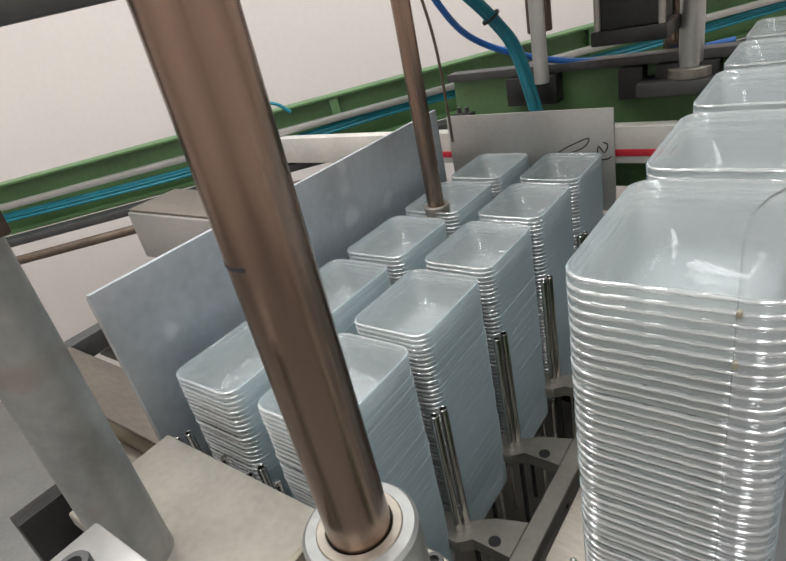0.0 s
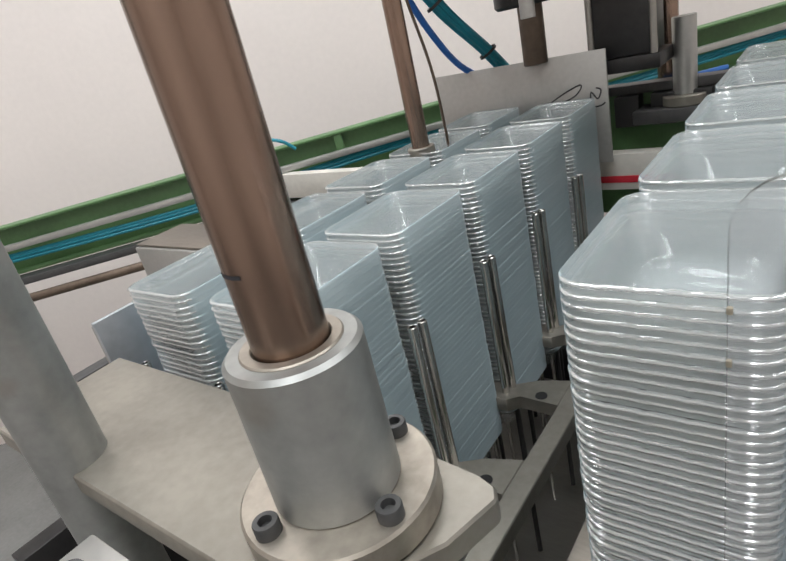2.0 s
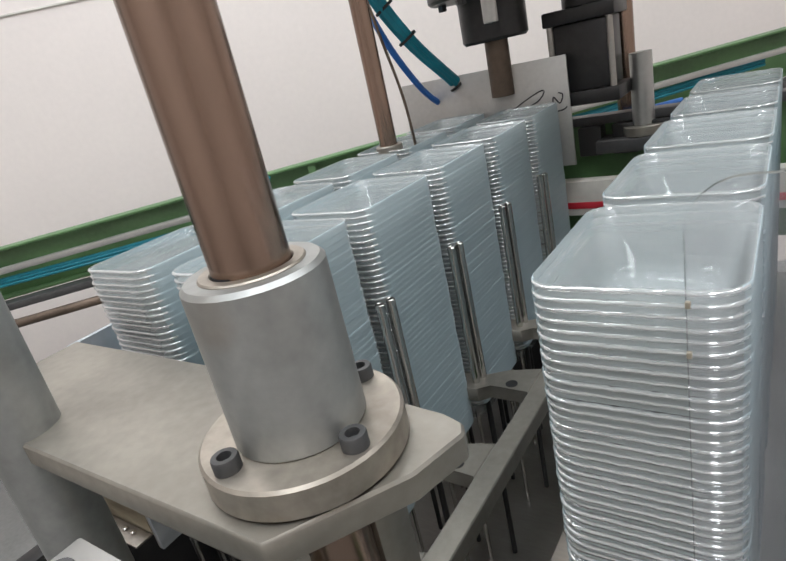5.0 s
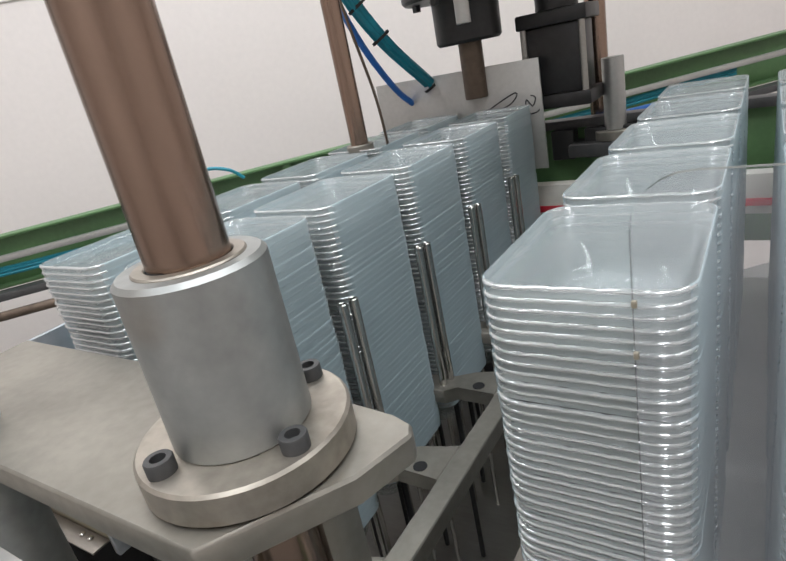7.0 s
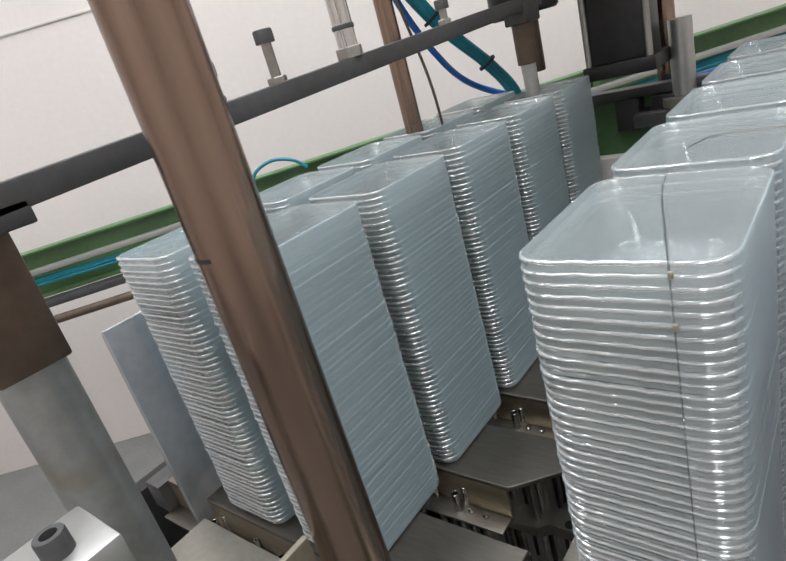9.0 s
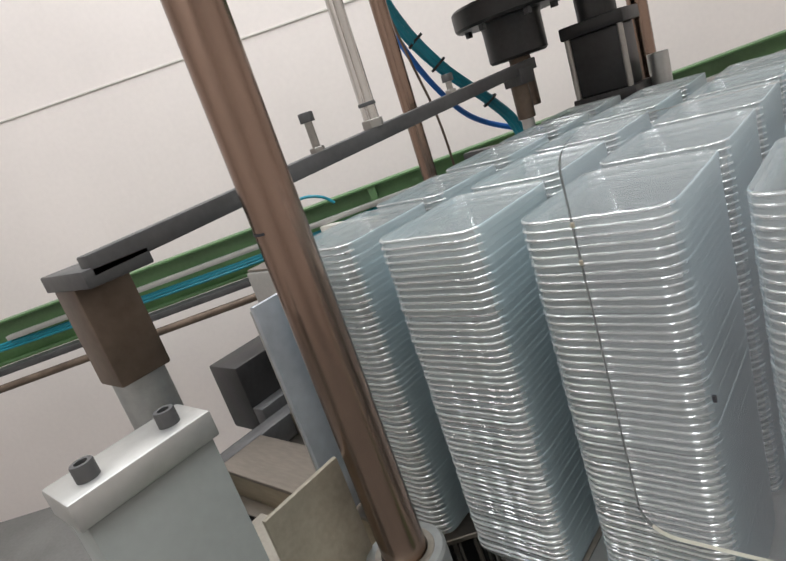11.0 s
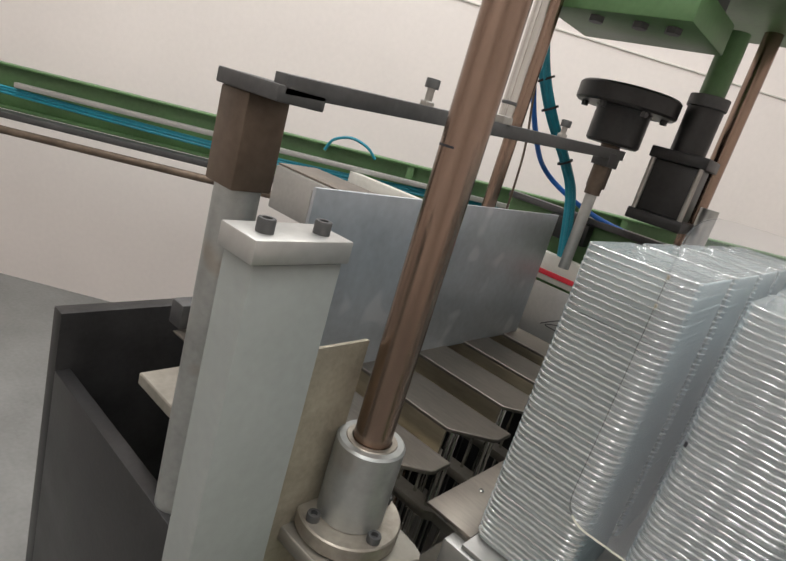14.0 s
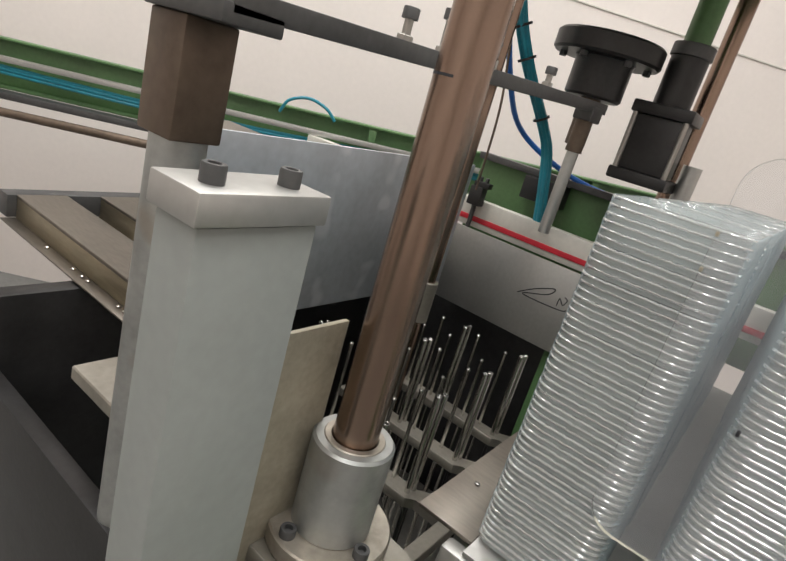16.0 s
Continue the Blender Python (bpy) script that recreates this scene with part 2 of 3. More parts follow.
ROW_Y = [0.288 - PITCH_Y / 2 + k * PITCH_Y for k in range(5)]


def rounded(w, h, r, n=5):
    pts = []
    for cx, cy, a0 in ((w / 2 - r, h / 2 - r, 0), (-w / 2 + r, h / 2 - r, 90), (-w / 2 + r, -h / 2 + r, 180), (w / 2 - r, -h / 2 + r, 270)):
        for k in range(n + 1):
            a = radians(a0 + 90 * k / n)
            pts.append((cx + r * math.cos(a), cy + r * math.sin(a)))
    return pts


NOTCHES = (-0.036, -0.012, 0.014, 0.037)


def with_notches(points):
    """Adds points on the two short sides where the lip has small notches."""
    out = []
    for (x, y), (x2, y2) in zip(points, points[1:] + points[:1]):
        out.append((x, y))
        if abs(y2 - y) < 1e-6 and abs(x2 - x) > 0.03:
            cuts = [(c + d) * abs(x2 - x) / 0.088 for c in NOTCHES for d in (-0.004, 0.0, 0.004)]
            out += [(c, y) for c in sorted(cuts, reverse=x2 < x)]
    return out


def tray_mesh():
    """One thin tray: a rolled rim, sloping walls and a floor."""
    bm = bmesh.new()
    rings = []
    # inset and height at the ends, then at the long sides, whose skirts nearly touch
    for inset, z, side, zs, r in ((0.0019, -0.0079, 0.0000, -0.0087, 0.021), (0.0012, -0.0030, 0.00005, -0.0062, 0.021), (0.0005, -0.0025, 0.0001, -0.0046, 0.021),
                                  (0.0, -0.0018, 0.00015, -0.0030, 0.021), (0.0001, -0.0011, 0.0003, -0.0012, 0.021), (0.0008, -0.0004, 0.0006, -0.0005, 0.021), (0.0030, 0.0, 0.0012, 0.0, 0.020),
                                  (0.0050, -0.0014, 0.0040, -0.0014, 0.019), (0.0085, -0.0130, 0.0080, -0.0130, 0.019), (0.0180, -0.0480, 0.0180, -0.0480, 0.024), (0.0220, -0.0510, 0.0220, -0.0510, 0.022)):
        ring = []
        for x, y in with_notches(rounded(TRAY_X - 2 * side, TRAY_Y - 2 * inset, r)):
            k = min(1.0, max(0.0, (TRAY_Y / 2 - abs(y)) / 0.021))
            near = min(abs(x - q) for q in NOTCHES)
            dip = 0.0006 * (1 - near / 0.004) if near < 0.004 and k < 0.5 and z > -0.0045 else 0.0
            ring.append(bm.verts.new((x, y, z + (zs - z) * k - dip)))
        rings.append(ring)
    for j, (a, b) in enumerate(zip(rings, rings[1:])):
        for k in range(len(a)):
            q = (k + 1) % len(a)
            end = abs(a[k].co.y + a[q].co.y) / 2 > TRAY_Y / 2 - 0.012
            bm.faces.new((a[k], a[q], b[q], b[k])).material_index = 1 if j > 5 else 2 if end and 0 < j else 3 if end else 0
    bm.faces.new(rings[-1]).material_index = 1
    me = bpy.data.meshes.new("tray")
    bmesh.ops.recalc_face_normals(bm, faces=bm.faces)
    bm.to_mesh(me)
    bm.free()
    me.materials.append(TRAY_RIM)
    me.materials.append(TRAY_WALL)
    me.materials.append(TRAY_BEAD)
    me.materials.append(TRAY_SKIRT)
    me.polygons.foreach_set("use_smooth", [True] * len(me.polygons))
    return me


TRAY_MESH = tray_mesh()


def tray_stack(x, y, z, label, group, rng):
    st = thing("tray_stack", label, "tray stack", x, y, z, group)
    for k in range(COUNT):
        o = new("tray", TRAY_MESH)
        o.parent = st
        o.matrix_basis = pose(rng.gauss(0, 0.0002), rng.gauss(0, 0.0005), 0.0115 + k * STEP + rng.gauss(0, 0.0002), rng.gauss(0, 0.06), rng.gauss(0, 0.06), rng.gauss(0, 0.09))
    return st


A_X = [-0.382, -0.210]
SHIFT = 0.572

B_X = [x + SHIFT for x in A_X]
REST = -0.025
rng = random.Random(4)
NEW_STACKS, OLD_STACKS = [], []
for y in ROW_Y:
    for x in A_X:
        NEW_STACKS.append((tray_stack(x, y, REST, "tall nested stack of clear plastic trays between steel guide tubes", "stacks on the lifting platen", rng), x, y))
    for x in B_X:
        OLD_STACKS.append((tray_stack(x, y, REST, "tall nested stack of clear plastic trays on the outfeed table", "stacks on the outfeed table", rng), x, y))


# ---------------------------------------------------------------- guide poles
def pole(x, y, z0, z1, label, r=0.025):
    p = thing("guide_pole", label, "guide pole", x, y, z0, "guide poles")
    part("shaft", rod(r, 0, z1 - z0, n=48, c=0.002), CHROME, p)
    return p


near_pole = pole(0, 0, -0.9, 1.3, "thick chromed guide pole with painted brown sheen and a scratched ring")
bm = bmesh.new()
for a in range(200, 286, 3):
    box(0.0249, 0.0253, -0.0009, 0.0009, 1.349, 1.3515, 0, bm)
    for v in bm.verts[-8:]:
        v.co = Matrix.Rotation(radians(a), 3, "Z") @ v.co
part("scratch", bm, INK, near_pole, "dark worn scratch round the pole")
pole(-0.373, 0.709, -0.9, 0.95, "brown sheened steel guide pole behind the stacks", 0.017)
pole(-0.065, 1.319, -0.9, 1.2, "dark brown steel guide pole beside the cylinder", 0.024)

# ---------------------------------------------------------------- the lifting platen
platen = thing("lifting_platen", "steel lifting platen with sleeve, prongs, guide tubes and crossbar", "lifting platen", 0, 0, 0)
part("sleeve", tube(0.0455, 0.0262, 0.335, 0.450, n=48, c=0.003), SLEEVE, platen, "grey cast bearing sleeve")
part("sleeve_liner", tube(0.034, 0.0258, 0.440, 0.4515, n=40, c=0.001), FLANGE, platen, "brown oily bearing ring")
part("flange", tube(0.071, 0.030, 0.314, 0.337, n=48, c=0.002), FLANGE, platen, "round oily steel flange")
for k in range(4):
    a = radians(-12 + 90 * k)
    capscrew(0.009, 0.010, 0.0575 * math.cos(a), 0.0575 * math.sin(a), 0.337, IRON, platen, "bolt", "dark socket head screw")
part("carrier_plate", prism([(-0.45, -0.080), (0.03, -0.080), (0.085, 0.0), (0.098, 0.045), (0.092, 0.056), (0.075, 0.060), (0.02, 0.066), (-0.45, 0.070)], 0.291, 0.313, 0.002), FORK, platen, "tarnished steel carrier plate")
part("carrier_leg", box(-0.02, 0.02, 0.02, 0.06, 0.04, 0.291), FORK, platen)
for k in range(5):
    gy = 0.288 + (k - 1) * PITCH_Y
    prong = [(-0.50, gy - 0.030), (-0.128, gy - 0.030), (-0.112, gy - 0.012), (-0.048, gy - 0.018), (-0.048, gy + 0.052), (-0.100, gy + 0.036), (-0.128, gy + 0.014), (-0.50, gy + 0.014)]
    part("prong", prism(prong, 0.022, 0.045, 0.0015), FORK, platen)
    # the drilled hole is a black disc on top, its shade put in as colour
    part("prong_hole_shade", rod(0.0095, 0.0449, 0.0462, -0.080, gy - 0.002, n=24, c=0.0003), DARK, platen, "dark disc for the shade in a round drilled hole")
    for tx in (-0.136, -0.306, -0.470):
        for s in (-1, 1):
            part("guide_tube", tube(0.0062, 0.0042, 0.030, 0.279, tx + 0.002 * s, gy + 0.0085 * s, 20, 0.0006), BRIGHT, platen, "polished stainless guide tube")
    for tx, top in ((-0.185, 0.262), (-0.235, 0.215), (-0.270, 0.270), (-0.345, 0.235), (-0.385, 0.268), (-0.430, 0.225)):
        tip = [(0, -0.405), (0.0042, -0.405), (0.0042, top - 0.006), (0.0052, top - 0.004), (0.0052, top - 0.001), (0.0030, top + 0.002), (0, top + 0.0025)]
        part("guide_pin", lathe(tip, 14, pose(tx, gy + 0.004 * (1 if top > 0.25 else -1), 0)), BRIGHT, platen, "thin bright guide pin with a round tip")
    for tx in (-0.16, -0.24, -0.33, -0.42):
        part("lift_pin", rod(0.005, -0.40, -0.030, tx, gy + 0.055, 12), DARK, platen, "black lifting pin")
part("side_rail", prism([(-0.048, 0.02), (-0.018, 0.02), (-0.018, 1.10), (-0.048, 1.10)], 0.018, 0.045, 0.0015), FORK, platen)
part("base_plate", box(-0.50, -0.02, 0.02, 1.10, -0.430, -0.405), STEEL, platen)
part("rear_sleeve", tube(0.026, 0.0178, 0.295, 0.400, -0.373, 0.709, 32, 0.002), FORK, platen, "tarnished rear bearing sleeve")
# stop plate behind the last row, with a scribble in black marker
stop = part("stop_plate", box(-0.545, -0.128, 1.066, 1.072, 0.245, 0.483, 0.0008), SHEET, platen, "dull aluminium plate with a black scribble")
stroke = [(-0.285, 0.366), (-0.24, 0.395), (-0.185, 0.418), (-0.20, 0.395), (-0.27, 0.370), (-0.22, 0.366), (-0.15, 0.369), (-0.135, 0.376)]
hose("scribble", [(x, 1.0655, z) for x, z in stroke], 0.0016, INK, stop, "", 5, 5)
hose("scribble", [(-0.165, 1.0655, 0.378), (-0.163, 1.0655, 0.400), (-0.150, 1.0655, 0.385), (-0.142, 1.0655, 0.402), (-0.152, 1.0655, 0.408)], 0.0016, INK, stop, "", 5, 4)

# crossbar that rides with the platen
BAR_Z = 0.375
bar_bm = box(-0.226, -0.200, -0.095, 0.985, 0.486 + BAR_Z, 0.510 + BAR_Z)
for v in bar_bm.verts:
    v.co.z += (v.co.y - 0.6) * 0.05
bar = part("crossbar", bar_bm, IRON, platen, "dark grey steel crossbar")
for by, h in ((0.178, 0.012), (0.268, 0.03), (0.64, 0.012)):
    sag = (by - 0.6) * 0.05
    part("bar_bolt", rod(0.006, 0.508 + BAR_Z + sag, 0.528 + BAR_Z + h + sag * 0.8, -0.213, by, 16), STEEL, platen)
    part("bar_nut", rod(0.0115, 0.509 + BAR_Z + sag, 0.517 + BAR_Z + sag, -0.213, by, 6), STEEL, platen)
    capscrew(0.011, 0.014, -0.213, by, 0.520 + BAR_Z + h + sag * 0.8, IRON, platen, "bolt_head")
part("air_rod", rod(0.013, 0.508 + BAR_Z, 1.05 + BAR_Z, -0.213, 0.401, 24), BRIGHT, platen, "polished pneumatic rod")
part("air_rod_nut", rod(0.018, 0.499 + BAR_Z, 0.513 + BAR_Z, -0.213, 0.401, 6), STEEL, platen)
part("air_rod_collar", rod(0.0145, 0.534 + BAR_Z, 0.540 + BAR_Z, -0.213, 0.401, 24), IRON, platen)
part("rod_clamp", box(-0.243, -0.198, 0.895, 0.962, 0.480 + BAR_Z, 0.515 + BAR_Z, 0.003), IRON, platen)
part("rod_stub", rod(0.020, 0.405 + BAR_Z, 0.482 + BAR_Z, -0.222, 0.925, 24), BROWN, platen, "brown oxide coated rod socket")
part("stop_rod", rod(0.0145, 0.200 + BAR_Z, 0.407 + BAR_Z, -0.222, 0.925, 24), SHEET, platen, "dull bright steel rod")
part("bar_bracket", box(-0.328, -0.262, -0.10, -0.035, 0.315 + BAR_Z, 0.442 + BAR_Z, 0.003), BROWN, platen, "brown oxide square bracket")
part("bracket_plate", box(-0.335, -0.200, -0.105, -0.03, 0.442 + BAR_Z, 0.462 + BAR_Z, 0.002), IRON, platen)
part("bracket_column", rod(0.032, -0.25 + BAR_Z, 0.316 + BAR_Z, -0.296, -0.066, 32), SLEEVE, platen, "grey steel column")

# ---------------------------------------------------------------- sliding slats
rack = thing("slat_rack", "rack of sliding bent steel support slats", "slat rack", 0, 0, 0)
for k in range(5):
    y0 = 0.100 + k * PITCH_Y
    x1 = 0.012
    outline = [(-0.62, y0), (x1 - 0.070, y0), (x1 - 0.064, y0 + 0.003), (x1 - 0.004, y0 + 0.060), (x1, y0 + 0.068), (x1, y0 + 0.112), (-0.62, y0 + 0.112)]
    sl = part("slat", prism(outline, -0.034, -0.026, 0.0012), DULL, rack, "bent dull steel slat")
    part("slat_lip", box(-0.62, x1 - 0.072, y0 + 0.001, y0 + 0.007, -0.086, -0.0342, 0.0012), BRASSY, sl, "yellowish bent steel lip")
    part("slat_foot", box(-0.62, x1 - 0.072, y0 - 0.030, y0 + 0.0005, -0.086, -0.082, 0.0008), DULL, sl)
    for sx in (-0.118, -0.094, -0.238, -0.262, -0.30, -0.42):
        part("screw", lathe([(0, 0.006), (0.003, 0.006), (0.0048, 0.004), (0.0048, 0.0), (0, 0.0)], 12, pose(sx, y0 - 0.012, -0.082)), BRIGHT, sl)
part("rack_beam", box(-0.66, -0.615, 0.08, 1.03, -0.080, -0.026), IRON, rack)

# ---------------------------------------------------------------- pusher
pusher = thing("pusher_plate", "blotchy aluminium pusher plate standing on edge", "pusher plate", 0, 0, 0)
part("plate", box(-0.004, 0.004, 0.075, 0.95, 0.012, 0.366, 0.001), PUSHER, pusher)
part("pusher_arm", box(-0.60, -0.0045, 0.455, 0.60, 0.165, 0.285, 0.004), SHEET, pusher, "pale bare metal carriage arm")
part("arm_cover", box(-0.60, -0.0045, 0.462, 0.60, 0.2855, 0.291, 0.001), DULL, pusher, "dull dark cover strip")
part("arm_post", rod(0.018, -0.02, 0.165, -0.055, 0.56, 24), IRON, pusher)
part("clamp_strip", box(-0.0085, -0.0045, 0.075, 0.105, 0.012, 0.360, 0.001), SHEET, pusher)

# ---------------------------------------------------------------- outfeed table
table = thing("outfeed_table", "bent brushed steel outfeed table under the stacks", "table", 0, 0, 0)
part("tabletop", box(0.130, 1.25, 0.0800, 1.10, -0.0320, -0.0260, 0.0008), SHEET, table)
part("side_leaf", box(0.052, 0.1295, 0.101, 1.10, -0.0315, -0.0260, 0.0008), DULL, table, "flat dull steel leaf")
part("front_lip", box(0.104, 1.25, 0.074, 0.1000, -0.094, -0.0330, 0.006), SHEET, table, "rolled steel front edge")
part("table_frame", box(0.14, 1.25, 0.11, 1.08, -0.21, -0.09), GREEN, table, "green painted frame")
part("screw", rod(0.004, -0.0262, -0.0225, 0.080, 0.200, 10, 0.0012), BRIGHT, table)

# ---------------------------------------------------------------- acrylic guard and knob
guard = thing("acrylic_guard", "clear acrylic guard sheet with rounded corners", "guard", 0, 0, 0)


def sheet_outline(x0, x1, z0, z1, r, n=6):
    pts = []
    for cx, cz, a0 in ((x1 - r, z1 - r, 0), (x0 + r, z1 - r, 90), (x0 + r, z0 + r, 180), (x1 - r, z0 + r, 270)):
        for k in range(n + 1):
            a = radians(a0 + 90 * k / n)
            pts.append((cx + r * math.cos(a), cz + r * math.sin(a)))
    return pts


def upright(points, y0, y1):
    bm = prism(points, 0, 1)
    for v in bm.verts:
        v.co = Vector((v.co.x, y0 if v.co.z < 0.5 else y1, v.co.y))
    return bm


pts = sheet_outline(0.224, 0.620, 0.084, 0.460, 0.030)
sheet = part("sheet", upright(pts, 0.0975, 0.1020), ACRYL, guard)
sheet.data.materials.append(ACEDGE_SHADED)
sheet.data.materials.append(ACEDGE_LIT)
# downward edge faces take the painted gleam, the other edges the dark colour
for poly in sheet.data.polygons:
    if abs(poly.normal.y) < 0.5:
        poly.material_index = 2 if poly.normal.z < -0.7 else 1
for z in (0.357, 0.389):
    part("speck", box(0.2238, 0.2268, 0.0955, 0.0985, z - 0.0025, z + 0.002, 0.0008), TAN, guard, "brown dirt speck")
part("speck", box(0.303, 0.306, 0.0955, 0.0980, 0.236, 0.242, 0.0005), INK, guard)
part("rivet", lathe([(0, 0.007), (0.004, 0.007), (0.009, 0.003), (0.0095, 0), (0, 0)], 20, pose(0.479, 0.0975, 0.308, 90)), STEEL, guard, "steel rivet")

handle = thing("clamp_handle", "clamp handle with glossy dark red ball knob", "handle", 0, 0, 0)
handle.matrix_basis = Matrix.Translation((0.0526, -0.0552, 0.0558)) @ Matrix.Diagonal((0.9, 0.9, 0.9, 1))
part("post", box(0.455, 0.545, 0.085, 0.100, -0.30, 0.205, 0.003), GREEN, handle, "green painted steel post")
part("disc", lathe([(0, 0), (0.050, 0), (0.052, 0.002), (0.052, 0.006), (0.050, 0.008), (0, 0.008)], 40, pose(0.500, 0.098, 0.225, 90)), FORK, handle, "worn round steel disc")
part("yoke", box(0.472, 0.484, 0.060, 0.092, 0.205, 0.252, 0.002), STEEL, handle)
part("yoke", box(0.512, 0.524, 0.060, 0.092, 0.205, 0.252, 0.002), STEEL, handle)
part("yoke_bolt", rod(0.005, -0.026, 0.026, n=16), STEEL, handle).matrix_basis = pose(0.498, 0.073, 0.240, 0, 90, 0)
part("disc_rivet", lathe([(0, 0.006), (0.005, 0.006), (0.009, 0.003), (0.0095, 0), (0, 0)], 20, pose(0.509, 0.0902, 0.262, 90)), FORK, handle, "worn steel rivet")
for fx in (0.466, 0.512):
    part("yoke_flange", box(fx - 0.004, fx + 0.020, 0.056, 0.0895, 0.2525, 0.257, 0.001), STEEL, handle)
part("nut", rod(0.0155, 0.227, 0.240, 0.498, 0.070, 6), STEEL, handle, "bright hexagon nut")
part("stem", rod(0.0085, 0.200, 0.250, 0.498, 0.066, 20), STEEL, handle)
ball = lathe([(0, -0.036)] + [(0.042 * math.cos(radians(a)), 0.036 * math.sin(radians(a))) for a in range(-80, 81, 8)] + [(0, 0.036)], 40, pose(0.496, 0.048, 0.178, 18, 0, 0))
part("knob", ball, KNOB, handle, "glossy dark red ball")

# ---------------------------------------------------------------- cabinet and bracket beside the near pole
cab = thing("bolted_bracket", "grey painted bracket box with a bolted top plate", "bracket", 0, 0, 0)
part("body", box(-0.045, 0.001, -0.241, -0.137, -0.60, 0.318, 0.002), GREY, cab)
part("top_plate", box(-0.050, 0.005, -0.246, -0.132, 0.319, 0.342, 0.002), SHEET, cab, "bare metal top plate")
for bx, by in ((-0.018, -0.222), (-0.018, -0.156)):
    capscrew(0.0085, 0.013, bx, by, 0.342, IRON, cab, "bolt", "dark socket head bolt")
ang = thing("angle_plate", "rust-mottled tan steel angle plate", "plate", 0, 0, 0)
part("plate", box(-0.046, -0.040, -0.110, -0.010, -0.60, 0.197, 0.001), TAN, ang)

# ---------------------------------------------------------------- behind: beam, rail, cylinder, valve, hoses
BEAM_AT, BEAM_TURN = (-0.75, 1.75, 0.29), 42
WALL_AT = (-1.1, 2.3, 0)
beam = thing("frame_beam", "green painted steel frame beam with a flanged post", "beam", *BEAM_AT)
beam.matrix_basis = pose(*BEAM_AT, 0, -2.0, BEAM_TURN)
part("web", box(-3.2, 1.6, 0.02, 0.04, -0.165, -0.004), GREEN, beam)
part("top_flange", box(-3.2, 1.6, -0.02, 0.05, -0.004, 0.004), GREEN, beam)
part("bottom_flange", box(-3.2, 1.6, -0.02, 0.05, -0.175, -0.165), GREEN, beam)
part("rib", box(-0.60, -0.57, -0.012, 0.02, -0.165, -0.004), GREEN, beam)
part("rib", box(0.35, 0.38, -0.012, 0.02, -0.165, -0.004), GREEN, beam)
part("cable_tray", box(-3.2, 1.6, -0.10, -0.03, -0.20, -0.175), IRON, beam)
for dz in (0.0, 0.012, 0.022):
    hose("teal_hose", [(-2.5, -0.05, -0.10 + dz), (-1.2, -0.055, -0.125 + dz), (-0.3, -0.05, -0.10 + dz), (0.4, -0.055, -0.115 + dz), (1.2, -0.05, -0.10 + dz)], 0.006, TEAL, beam)

part("duct", box(-2.2, 1.6, -0.075, -0.045, -0.075, -0.055), SHEET, beam, "light steel cable duct")
part("brown_pipe", rod(0.016, -1.9, 0.9, n=16), BROWN, beam, "brown steel pipe").matrix_basis = pose(-0.5, -0.16, -0.235, 0, 90, 0)
hose("loop_hose", [(-0.95, -0.05, -0.02), (-0.92, -0.06, 0.03), (-0.85, -0.06, 0.052), (-0.78, -0.05, 0.03), (-0.74, -0.04, -0.01)], 0.006, TEAL, beam)

wallb = tagged(finish("wall_back", box(-3.9, 3.2, 0, 0.10, -1.0, 3.55, 0), WALL), "cream painted wall with fine horizontal seams", "wall", kind="structure")
wallb.matrix_basis = pose(*WALL_AT, 0, 0, BEAM_TURN)
for z in (0.10, 0.13, 1.05):
    tr = tagged(finish("trim", box(-3.9, 3.2, -0.006, -0.001, z, z + 0.008, 0.001), WHITE), "thin horizontal wall seam strip", "trim", kind="structure")
    tr.matrix_basis = pose(*WALL_AT, 0, 0, BEAM_TURN)

rail = thing("white_rail", "dirty white rail with a red stripe", "rail", -0.46, 1.14, 0.10)
part("rail_body", box(-0.85, 1.2, 0, 0.04, 0.0, 0.085), WHITE, rail)
part("stripe", box(-0.25, 1.2, -0.003, -0.0005, 0.018, 0.034, 0.0005), RED, rail, "red stripe")

frame_plate = thing("frame_panel", "green painted steel panel behind the rail", "panel", -0.46, 1.25, 0.10)
part("panel", box(-0.16, 1.2, 0, 0.012, -0.10, 0.200, 0.002), GREEN, frame_plate)
part("top_strip", box(-0.16, 1.2, -0.030, 0.015, 0.202, 0.222, 0.001), IRON, frame_plate, "dark steel strip")
for sx in (0.02, 0.10, 0.30, 0.38, 0.45, 0.56):
    part("valve_block", box(sx, sx + 0.055, -0.045, -0.001, 0.130, 0.200, 0.003), BLACK, frame_plate, "black valve block")

sensor = thing("sensor_valve", "black sensor valve block with fittings beside the stop plate", "valve", -0.54, 1.10, 0.17)
part("body", box(-0.012, 0.030, 0, 0.035, 0.0, 0.058, 0.003), BLACK, sensor)
part("head", box(-0.006, 0.045, 0.004, 0.030, 0.058, 0.074, 0.002), BLACK, sensor)
